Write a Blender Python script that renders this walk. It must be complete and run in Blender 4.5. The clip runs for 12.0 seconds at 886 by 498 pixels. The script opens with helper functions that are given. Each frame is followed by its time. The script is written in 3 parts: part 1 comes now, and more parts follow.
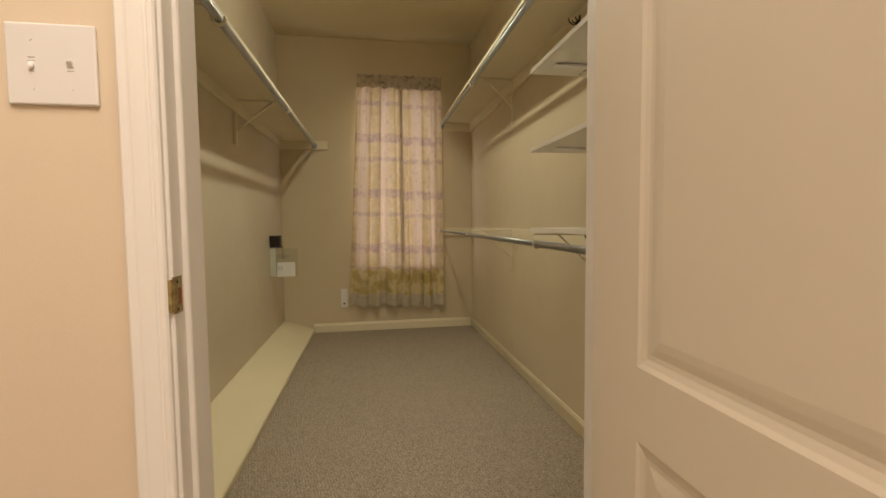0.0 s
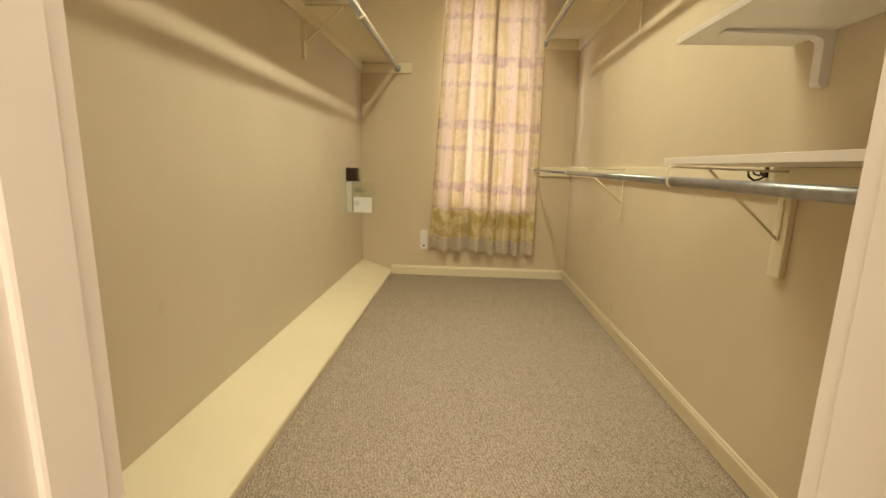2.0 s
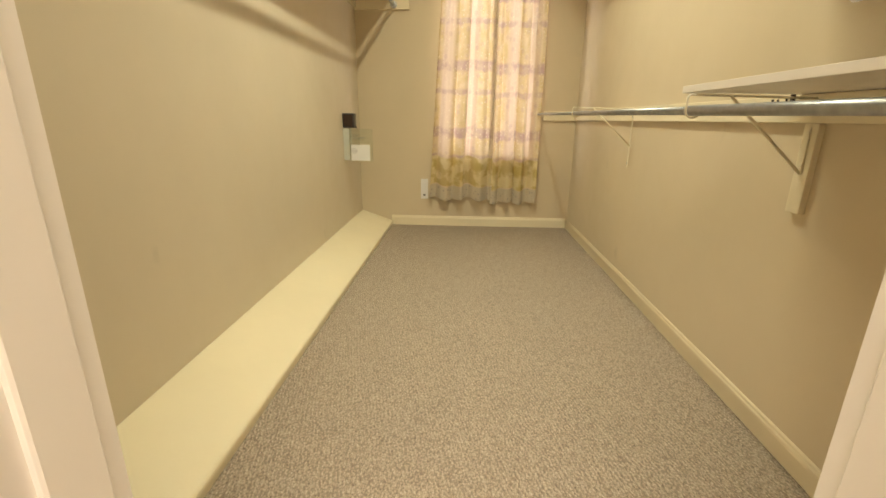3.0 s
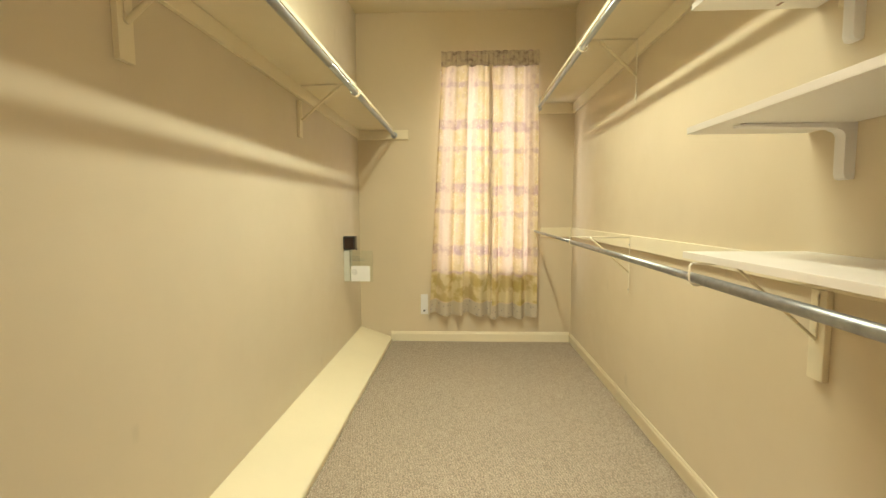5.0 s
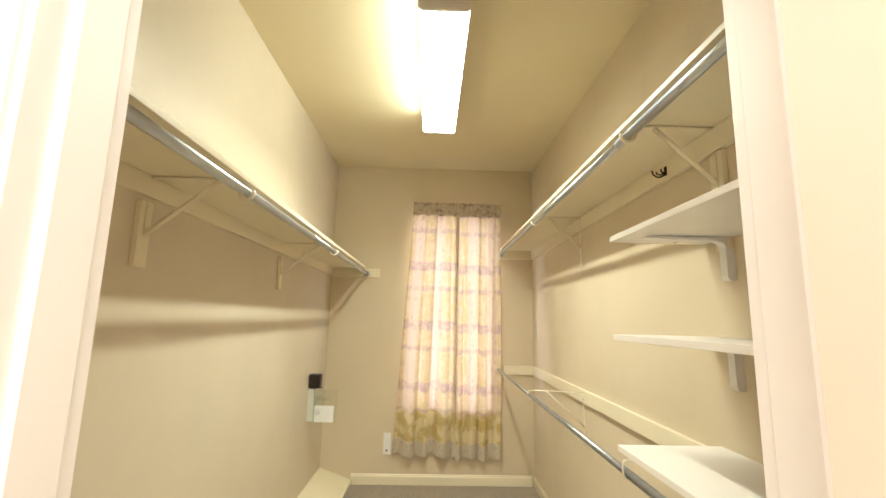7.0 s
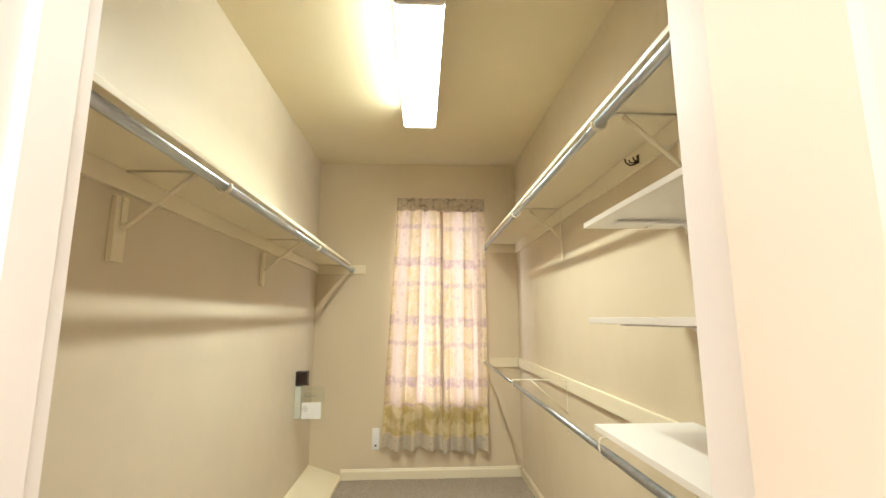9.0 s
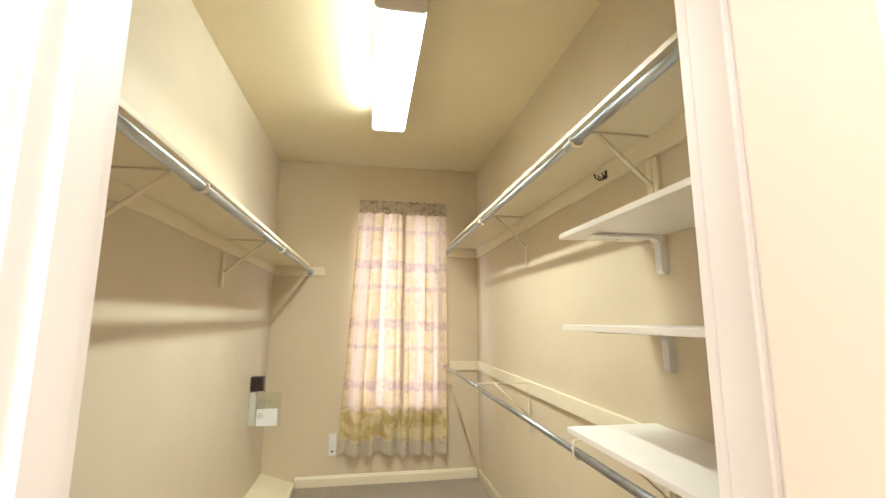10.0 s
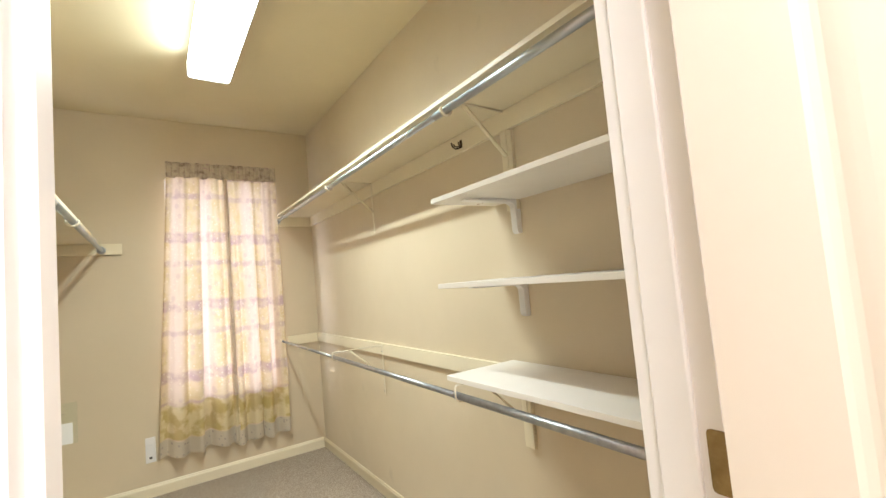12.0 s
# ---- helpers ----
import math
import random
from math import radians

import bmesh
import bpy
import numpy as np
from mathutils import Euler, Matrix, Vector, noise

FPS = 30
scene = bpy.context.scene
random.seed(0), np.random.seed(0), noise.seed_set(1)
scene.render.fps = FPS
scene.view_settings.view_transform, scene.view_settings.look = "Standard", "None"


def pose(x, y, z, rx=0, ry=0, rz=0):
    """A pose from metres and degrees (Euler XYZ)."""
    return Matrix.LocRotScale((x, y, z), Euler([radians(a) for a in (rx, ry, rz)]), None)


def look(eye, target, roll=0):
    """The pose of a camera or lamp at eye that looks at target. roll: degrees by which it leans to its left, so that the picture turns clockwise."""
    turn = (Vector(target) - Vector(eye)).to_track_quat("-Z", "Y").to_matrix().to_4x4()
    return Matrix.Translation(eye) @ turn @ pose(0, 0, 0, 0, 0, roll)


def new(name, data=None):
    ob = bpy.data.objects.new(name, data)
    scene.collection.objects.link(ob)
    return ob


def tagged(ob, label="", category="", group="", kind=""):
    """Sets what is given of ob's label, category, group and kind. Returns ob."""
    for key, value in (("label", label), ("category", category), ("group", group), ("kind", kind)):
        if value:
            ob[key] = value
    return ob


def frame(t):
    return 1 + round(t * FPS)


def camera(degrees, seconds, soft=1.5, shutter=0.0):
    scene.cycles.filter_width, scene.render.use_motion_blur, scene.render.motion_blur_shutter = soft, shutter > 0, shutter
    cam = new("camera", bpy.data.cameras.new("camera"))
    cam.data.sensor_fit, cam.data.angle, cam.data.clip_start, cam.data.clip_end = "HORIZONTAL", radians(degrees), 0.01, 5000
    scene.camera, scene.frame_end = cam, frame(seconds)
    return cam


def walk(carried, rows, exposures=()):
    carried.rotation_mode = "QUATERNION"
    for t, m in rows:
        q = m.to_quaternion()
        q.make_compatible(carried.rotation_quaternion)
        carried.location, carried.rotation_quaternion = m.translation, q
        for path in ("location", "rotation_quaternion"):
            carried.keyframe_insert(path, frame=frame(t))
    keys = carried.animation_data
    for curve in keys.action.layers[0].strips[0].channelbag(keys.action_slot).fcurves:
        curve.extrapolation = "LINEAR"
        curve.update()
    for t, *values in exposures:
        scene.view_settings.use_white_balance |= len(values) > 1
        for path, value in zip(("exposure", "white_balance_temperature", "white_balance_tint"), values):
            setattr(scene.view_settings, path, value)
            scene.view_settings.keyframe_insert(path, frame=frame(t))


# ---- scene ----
cam = camera(90.8, 12.0)

# the camera's path: seconds, eye, a point it looks at, lean
PATH = [
    (0, (0.822, -1.031, 1.017), (1.141, 0.94, 0.902), -0.6),
    (0.5, (0.822, -0.916, 0.999), (1.05, 1.06, 0.789), 1.4),
    (1, (0.836, -0.78, 1.007), (1.096, 1.19, 0.777), 1.5),
    (1.5, (0.86, -0.681, 1.009), (1.022, 1.295, 0.742), 1.2),
    (2, (0.897, -0.619, 0.956), (0.807, 1.345, 0.588), 1.4),
    (2.5, (0.888, -0.586, 0.925), (0.782, 1.342, 0.403), 0.4),
    (2.7, (0.885, -0.585, 0.905), (0.792, 1.329, 0.334), 0.6),
    (4.5, (0.909, -0.5, 0.941), (0.841, 1.447, 0.489), 0.6),
    (5, (0.876, -0.499, 1.103), (0.788, 1.493, 0.939), -0.3),
    (5.5, (0.868, -0.55, 1.217), (0.793, 1.444, 1.348), 0.4),
    (6, (0.873, -0.613, 1.307), (0.847, 1.368, 1.578), 0.2),
    (6.5, (0.869, -0.672, 1.356), (0.809, 1.297, 1.703), 1.5),
    (7, (0.889, -0.694, 1.362), (0.937, 1.28, 1.68), 1.3),
    (7.2, (0.908, -0.694, 1.357), (1.002, 1.282, 1.648), -0.2),
    (8.8, (0.933, -0.707, 1.326), (1.017, 1.271, 1.607), 0.2),
    (9, (0.923, -0.714, 1.328), (1.024, 1.259, 1.639), -0.2),
    (9.5, (0.869, -0.734, 1.335), (1.08, 1.225, 1.679), 0.2),
    (10, (0.814, -0.723, 1.345), (1.142, 1.224, 1.663), 0.1),
    (10.5, (0.758, -0.672, 1.348), (1.14, 1.274, 1.611), 1.9),
    (11, (0.717, -0.632, 1.336), (1.38, 1.244, 1.543), 0.2),
    (11.5, (0.666, -0.646, 1.337), (1.586, 1.125, 1.469), -0.8),
    (12, (0.594, -0.647, 1.345), (1.708, 1.009, 1.481), -5.0),
]

# seconds, stops, kelvin, tint
EXPOSURES = [
    (0.0, -0.82, 6750, 10), (0.5, -0.40, 6700, 9), (1.0, -0.08, 6750, 11), (1.5, 0.09, 6850, 10),
    (2.0, 0.10, 6950, 8), (2.5, 0.15, 6850, 7), (4.5, 0.44, 6500, 2), (5.0, 0.50, 6420, 2), (5.5, 0.55, 6350, 3), (6.5, 0.57, 5980, 6),
    (9.0, 0.56, 5600, 8), (10.0, 0.60, 5480, 9), (11.0, 0.64, 5380, 9), (12.0, 0.57, 5280, 9),
]
walk(cam, [(t, look(eye, to, roll)) for t, eye, to, roll in PATH], EXPOSURES)

# ---- sizes ----
W, D, H = 1.795, 3.20, 2.74          # closet: width, depth, height
YI, YR = -0.208, -0.335              # doorway wall: closet face, room face
XL, XR = 0.531, 1.246               # jamb faces
DOOR_H = 2.04
WX0, WX1, WZ0, WZ1 = 0.70, 1.46, 0.60, 2.28   # window opening

# ---- light ----
world = bpy.data.worlds.new("world")
scene.world = world
world.use_nodes = True
wn = world.node_tree
sky = wn.nodes.new("ShaderNodeTexSky")
sky.sky_type = "NISHITA"
sky.sun_disc = False
sky.sun_elevation = radians(48)
sky.sun_rotation = radians(200)
wn.links.new(sky.outputs[0], wn.nodes["Background"].inputs[0])
wn.nodes["Background"].inputs[1].default_value = 0.12

sun = bpy.data.lights.new("sun", "SUN")
sun.energy, sun.angle, sun.color = 3.0, radians(0.5), (1.0, 0.95, 0.87)
new("sun", sun).matrix_world = look((0.8, -6, 8), (0.8, 0, 0))


def area(name, m, w, h, power, colour):
    l = bpy.data.lights.new(name, "AREA")
    l.shape, l.size, l.size_y, l.energy, l.color = "RECTANGLE", w, h, power, colour
    ob = new(name, l)
    ob.matrix_world = m
    return ob


FLUO = (1.0, 0.965, 0.765)
area("closet_light_down", pose(0.908, 1.49, 2.575), 0.05, 1.12, 20.5, FLUO).data.spread = radians(145)
area("closet_light_side", look((0.783, 1.49, 2.655), (-1.0, 1.49, 2.595)), 1.12, 0.12, 2.4, FLUO)
area("window_light", look((1.08, D + 0.20, 1.44), (1.08, 0, 1.44)), 0.74, 1.66, 19.0, (0.97, 0.90, 0.95))
# added soft lamp for the outer room; its real source is unknown
area("added_room_light", pose(0.75, -1.55, 2.66), 1.50, 1.50, 88.0, (1.0, 0.885, 0.775))


# ---- materials ----
def mat(name, colour, rough=0.6, metal=0.0):
    m = bpy.data.materials.new(name)
    m.use_nodes = True
    b = m.node_tree.nodes["Principled BSDF"]
    b.inputs["Base Color"].default_value = (*colour, 1)
    b.inputs["Roughness"].default_value = rough
    b.inputs["Metallic"].default_value = metal
    return m


def nd(m, kind, **values):
    n = m.node_tree.nodes.new(kind)
    for k, v in values.items():
        n.inputs[k].default_value = v
    return n


def lk(m, a, b):
    m.node_tree.links.new(a, b)


def coords(m, scale=(1, 1, 1)):
    g = m.node_tree.nodes.new("ShaderNodeNewGeometry")
    mp = m.node_tree.nodes.new("ShaderNodeMapping")
    mp.inputs["Scale"].default_value = scale
    lk(m, g.outputs["Position"], mp.inputs["Vector"])
    return mp.outputs[0]


def noise_tex(m, scale, detail=3.0, vec=None):
    n = nd(m, "ShaderNodeTexNoise", Scale=scale, Detail=detail)
    lk(m, vec or coords(m), n.inputs["Vector"])
    return n.outputs["Fac"]


def ramp(m, fac, stops):
    r = m.node_tree.nodes.new("ShaderNodeValToRGB")
    while len(r.color_ramp.elements) < len(stops):
        r.color_ramp.elements.new(0.5)
    for el, (p, c) in zip(r.color_ramp.elements, stops):
        el.position, el.color = p, (*c, 1)
    lk(m, fac, r.inputs[0])
    return r.outputs[0]


def math_node(m, op, a, b=0.0):
    n = m.node_tree.nodes.new("ShaderNodeMath")
    n.operation = op
    for i, v in enumerate((a, b)):
        if isinstance(v, (int, float)):
            n.inputs[i].default_value = v
        else:
            lk(m, v, n.inputs[i])
    return n.outputs[0]


def mixc(m, fac, a, b):
    n = m.node_tree.nodes.new("ShaderNodeMix")
    n.data_type = "RGBA"
    for i, v in ((0, fac), (6, a), (7, b)):
        if isinstance(v, (int, float)):
            n.inputs[i].default_value = v
        elif isinstance(v, tuple):
            n.inputs[i].default_value = (*v, 1)
        else:
            lk(m, v, n.inputs[i])
    return n.outputs[2]


def bump(m, height, dist, strength=0.5, normal=None):
    b = nd(m, "ShaderNodeBump", Strength=strength, Distance=dist)
    lk(m, height, b.inputs["Height"])
    if normal is not None:
        lk(m, normal, b.inputs["Normal"])
    lk(m, b.outputs[0], m.node_tree.nodes["Principled BSDF"].inputs["Normal"])
    return b.outputs[0]


def base(m):
    return m.node_tree.nodes["Principled BSDF"].inputs


def shade(c, k):
    return tuple(v * k for v in c)


def paint(name, colour, rough, peel, dist, vary=0.05, marks=0.0, smooth=False):
    """Rolled or brushed paint: soft tone changes, orange peel and a few scuffs."""
    m = mat(name, colour, rough)
    c = ramp(m, noise_tex(m, 1.7, 4), [(0.3, shade(colour, 1 - vary)), (0.7, shade(colour, 1 + vary))])
    fine = noise_tex(m, 26, 3)
    c = mixc(m, math_node(m, "MULTIPLY", fine, 0.12), c, shade(colour, 0.82))
    if marks:
        v = noise_tex(m, 5.5, 6, coords(m, (1, 1, 0.5)))
        spot = ramp(m, v, [(0.70, (0, 0, 0)), (0.76, (1, 1, 1))])
        c = mixc(m, math_node(m, "MULTIPLY", spot, marks), c, shade(colour, 0.6))
    lk(m, c, base(m)["Base Color"])
    dr = 0.02 if smooth else 0.06
    r = ramp(m, noise_tex(m, 9, 3), [(0.3, (rough - dr,) * 3), (0.7, (rough + dr,) * 3)])
    lk(m, r, base(m)["Roughness"])
    n = bump(m, noise_tex(m, peel, 2), dist, 0.6)
    if not smooth:
        bump(m, noise_tex(m, peel * 0.13, 2), dist * 2, 0.12, n)
    return m


WALL = paint("wall_paint", (0.645, 0.55, 0.39), 0.45, 210, 0.0004, 0.03, 0.25)
# same wall colour made slightly greyer, used on the west wall
WALLW = paint("wall_paint_greyer", (0.635, 0.555, 0.415), 0.45, 210, 0.0004, 0.03, 0.25)
ROOMWALL = paint("outer_room_paint", (0.75, 0.63, 0.485), 0.6, 210, 0.0003, 0.025)
CEIL = paint("ceiling_paint", (0.69, 0.60, 0.40), 0.7, 120, 0.0014, 0.03)
TRIM = paint("trim_paint", (0.79, 0.71, 0.52), 0.38, 90, 0.0004, 0.04, 0.2)
LEDGE = paint("ledge_paint", (0.76, 0.68, 0.47), 0.45, 60, 0.0006, 0.05, 0.5)
JAMB = paint("jamb_paint", (0.86, 0.825, 0.78), 0.42, 120, 0.00012, 0.015, smooth=True)
DOORP = paint("door_paint", (0.76, 0.685, 0.565), 0.40, 140, 0.00015, 0.012, smooth=True)
MELA = paint("white_melamine", (0.80, 0.76, 0.69), 0.35, 150, 0.0002, 0.02, 0.15)
STEELP = paint("cream_enamel", (0.78, 0.72, 0.56), 0.35, 120, 0.0002, 0.03, 0.2)
PLASTIC = paint("white_plastic", (0.82, 0.80, 0.78), 0.3, 200, 0.00004, 0.01, smooth=True)
BLACK = paint("black_plastic", (0.018, 0.015, 0.014), 0.35, 150, 0.0002, 0.1)
BRONZE = mat("oiled_bronze", (0.05, 0.035, 0.025), 0.4, 0.8)
SLOT = mat("dark_slot", (0.04, 0.035, 0.03), 0.6)
TRACK = mat("slot_gap_grey", (0.33, 0.33, 0.33), 0.4)

CHROME = mat("zinc_plated_steel", (0.52, 0.55, 0.60), 0.36, 1.0)
lk(CHROME, ramp(CHROME, noise_tex(CHROME, 6, 3), [(0.3, (0.44, 0.48, 0.53)), (0.7, (0.55, 0.59, 0.63))]), base(CHROME)["Base Color"])
lk(CHROME, ramp(CHROME, noise_tex(CHROME, 7, 3), [(0.3, (0.33, 0.33, 0.33)), (0.75, (0.42, 0.42, 0.42))]), base(CHROME)["Roughness"])

DULL = mat("galvanised_steel", (0.36, 0.37, 0.38), 0.42, 1.0)
lk(DULL, ramp(DULL, noise_tex(DULL, 40, 5), [(0.35, (0.33, 0.34, 0.35)), (0.65, (0.42, 0.43, 0.44))]), base(DULL)["Base Color"])

BRASS = mat("worn_brass", (0.45, 0.33, 0.13), 0.42, 0.6)
lk(BRASS, ramp(BRASS, noise_tex(BRASS, 90, 4), [(0.35, (0.26, 0.19, 0.08)), (0.65, (0.52, 0.41, 0.18))]), base(BRASS)["Base Color"])
HINGE = mat("tarnished_brass", (0.27, 0.19, 0.07), 0.5, 0.4)
lk(HINGE, ramp(HINGE, noise_tex(HINGE, 35, 3), [(0.3, (0.22, 0.14, 0.05)), (0.7, (0.34, 0.24, 0.09))]), base(HINGE)["Base Color"])
WOODEND = mat("bare_wood_mortice", (0.35, 0.12, 0.05), 0.8)
lk(WOODEND, ramp(WOODEND, noise_tex(WOODEND, 120, 3, coords(WOODEND, (1, 1, 0.2))), [(0.3, (0.24, 0.07, 0.03)), (0.7, (0.42, 0.15, 0.07))]), base(WOODEND)["Base Color"])


def carpet():
    m = mat("berber_carpet", (0.36, 0.31, 0.25), 0.95)
    b = base(m)
    turn = m.node_tree.nodes.new("ShaderNodeMapping")
    turn.inputs["Rotation"].default_value = (0, 0, radians(9))
    turn.inputs["Scale"].default_value = (210, 130, 1)
    g = m.node_tree.nodes.new("ShaderNodeNewGeometry")
    lk(m, g.outputs["Position"], turn.inputs["Vector"])
    wob = nd(m, "ShaderNodeTexNoise", Scale=0.25, Detail=2.0)
    lk(m, turn.outputs[0], wob.inputs["Vector"])
    mx = m.node_tree.nodes.new("ShaderNodeVectorMath")
    mx.operation = "MULTIPLY_ADD"
    lk(m, wob.outputs["Color"], mx.inputs[0])
    mx.inputs[1].default_value = (1.0, 1.0, 0)
    lk(m, turn.outputs[0], mx.inputs[2])
    v = nd(m, "ShaderNodeTexVoronoi", Scale=1.0, Randomness=0.75)
    lk(m, mx.outputs[0], v.inputs["Vector"])
    loops = v.outputs["Distance"]
    tone = m.node_tree.nodes.new("ShaderNodeSeparateColor")
    lk(m, v.outputs["Color"], tone.inputs[0])
    c = ramp(m, tone.outputs[0], [(0.0, (0.43, 0.355, 0.265)), (0.25, (0.51, 0.43, 0.33)), (0.8, (0.55, 0.465, 0.36)), (1.0, (0.61, 0.525, 0.415))])
    gap = ramp(m, loops, [(0.38, (0, 0, 0)), (0.72, (1, 1, 1))])
    c = mixc(m, math_node(m, "MULTIPLY", gap, 0.65), c, (0.17, 0.135, 0.105))
    big = ramp(m, noise_tex(m, 3.0, 4), [(0.3, (0, 0, 0)), (0.7, (1, 1, 1))])
    c = mixc(m, math_node(m, "MULTIPLY", big, 0.10), c, (0.30, 0.255, 0.20))
    rot = m.node_tree.nodes.new("ShaderNodeMapping")
    rot.inputs["Rotation"].default_value = (0, 0, radians(-14))
    lk(m, g.outputs["Position"], rot.inputs["Vector"])
    wv = nd(m, "ShaderNodeTexWave", Scale=27.0, Distortion=5.0, Detail=2.0)
    wv.inputs["Detail Scale"].default_value = 1.6
    lk(m, rot.outputs[0], wv.inputs["Vector"])
    rows = wv.outputs["Fac"]
    c = mixc(m, math_node(m, "MULTIPLY", math_node(m, "SUBTRACT", 1.0, rows), 0.34), c, (0.22, 0.175, 0.125))
    dots = ramp(m, noise_tex(m, 200, 2, coords(m, (1, 0.55, 1))), [(0.60, (0, 0, 0)), (0.68, (1, 1, 1))])
    c = mixc(m, math_node(m, "MULTIPLY", dots, 0.65), c, (0.12, 0.09, 0.065))
    lk(m, c, b["Base Color"])
    h = math_node(m, "ADD", math_node(m, "SUBTRACT", 1.0, loops), math_node(m, "MULTIPLY", rows, 0.6))
    n = bump(m, h, 0.004, 0.9)
    bump(m, noise_tex(m, 8, 2), 0.003, 0.1, n)
    return m


CARPET = carpet()


def curtain_cloth():
    """Thin printed cotton: plaid of straw yellow and mauve with small leaves; lets daylight through."""
    m = bpy.data.materials.new("printed_cotton")
    m.use_nodes = True
    t = m.node_tree
    t.nodes.remove(t.nodes["Principled BSDF"])
    out = t.nodes["Material Output"]
    uv = t.nodes.new("ShaderNodeUVMap")
    uv.uv_map = "cloth"
    sep = t.nodes.new("ShaderNodeSeparateXYZ")
    lk(m, uv.outputs[0], sep.inputs[0])
    u, z = sep.outputs[0], sep.outputs[1]

    def bands(src, period, shift, stops):
        f = math_node(m, "FRACT", math_node(m, "DIVIDE", math_node(m, "ADD", src, shift), period))
        return ramp(m, f, stops)
    soft = nd(m, "ShaderNodeTexNoise", Scale=14.0, Detail=4.0)
    lk(m, uv.outputs[0], soft.inputs["Vector"])
    wavy = math_node(m, "ADD", z, math_node(m, "MULTIPLY", soft.outputs["Fac"], 0.035))
    wavu = math_node(m, "ADD", u, math_node(m, "MULTIPLY", soft.outputs["Fac"], 0.03))
    hz = bands(wavy, 0.512, -0.310, [(0.0, (0, 0, 0)), (0.41, (0, 0, 0)), (0.45, (1, 1, 1)), (0.56, (1, 1, 1)), (0.60, (0, 0, 0))])
    thin = bands(wavy, 0.512, -0.115, [(0.0, (0, 0, 0)), (0.45, (0, 0, 0)), (0.48, (0.8, 0.8, 0.8)), (0.53, (0.8, 0.8, 0.8)), (0.56, (0, 0, 0))])
    hz = math_node(m, "MAXIMUM", hz, thin)
    # plaid columns; cream set at the inner edges also paints the brighter backlit middle
    vt = bands(wavu, 0.292, 0.120, [(0.0, (1, 1, 1)), (0.30, (1, 1, 1)), (0.46, (0, 0, 0)), (0.86, (0, 0, 0)), (1.0, (1, 1, 1))])
    blotch = nd(m, "ShaderNodeTexNoise", Scale=9.0, Detail=3.0)
    lk(m, uv.outputs[0], blotch.inputs["Vector"])
    straw = mixc(m, ramp(m, blotch.outputs["Fac"], [(0.40, (0, 0, 0)), (0.60, (1, 1, 1))]), (0.64, 0.51, 0.28), (0.71, 0.58, 0.38))
    c = mixc(m, vt, straw, (0.74, 0.60, 0.46))
    patchy = math_node(m, "MULTIPLY", hz, ramp(m, soft.outputs["Fac"], [(0.42, (0.05,) * 3), (0.62, (0.60,) * 3)]))
    c = mixc(m, patchy, c, (0.47, 0.31, 0.30))
    both = math_node(m, "MULTIPLY", hz, math_node(m, "SUBTRACT", 1.0, vt))
    c = mixc(m, math_node(m, "MULTIPLY", both, 0.35), c, (0.38, 0.25, 0.32))
    v = nd(m, "ShaderNodeTexVoronoi", Scale=30.0)
    lk(m, uv.outputs[0], v.inputs["Vector"])
    leaf = ramp(m, v.outputs["Distance"], [(0.18, (1, 1, 1)), (0.27, (0, 0, 0))])
    c = mixc(m, math_node(m, "MULTIPLY", leaf, 0.4), c, (0.84, 0.76, 0.58))
    v2 = nd(m, "ShaderNodeTexVoronoi", Scale=13.0)
    lk(m, uv.outputs[0], v2.inputs["Vector"])
    bloom = ramp(m, v2.outputs["Distance"], [(0.20, (1, 1, 1)), (0.30, (0, 0, 0))])
    c = mixc(m, math_node(m, "MULTIPLY", bloom, 0.3), c, (0.52, 0.37, 0.34))
    hem = ramp(m, z, [(0.108, (1, 1, 1)), (0.116, (0, 0, 0))])
    grey = mixc(m, leaf, (0.58, 0.51, 0.40), (0.44, 0.38, 0.32))
    c = mixc(m, hem, c, grey)
    # below the sill no daylight comes through: that dimmer cloth is painted olive
    unlit_band = ramp(m, z, [(0.116, (0, 0, 0)), (0.124, (1, 1, 1)), (0.345, (1, 1, 1)), (0.36, (0, 0, 0))])
    c = mixc(m, math_node(m, "MULTIPLY", unlit_band, 0.75), c, mixc(m, ramp(m, blotch.outputs["Fac"], [(0.44, (0, 0, 0)), (0.56, (1, 1, 1))]), (0.50, 0.385, 0.13), (0.72, 0.62, 0.34)))
    weave = nd(m, "ShaderNodeTexNoise", Scale=260.0, Detail=2.0)
    lk(m, uv.outputs[0], weave.inputs["Vector"])
    bp = nd(m, "ShaderNodeBump", Strength=0.3, Distance=0.0008)
    lk(m, weave.outputs["Fac"], bp.inputs["Height"])
    d = nd(m, "ShaderNodeBsdfDiffuse")
    tr = nd(m, "ShaderNodeBsdfTranslucent")
    for n in (d, tr):
        lk(m, c, n.inputs["Color"])
        lk(m, bp.outputs[0], n.inputs["Normal"])
    mixs = nd(m, "ShaderNodeMixShader", Fac=0.14)
    lk(m, d.outputs[0], mixs.inputs[1])
    lk(m, tr.outputs[0], mixs.inputs[2])
    lk(m, mixs.outputs[0], out.inputs["Surface"])
    return m


CLOTH = curtain_cloth()
HEADER = mat("header_cotton", (0.46, 0.39, 0.31), 0.9)
lk(HEADER, ramp(HEADER, noise_tex(HEADER, 26, 4), [(0.28, (0.26, 0.20, 0.17)), (0.42, (0.47, 0.39, 0.31)), (0.60, (0.58, 0.50, 0.37)), (0.72, (0.50, 0.37, 0.35))]),
   base(HEADER)["Base Color"])


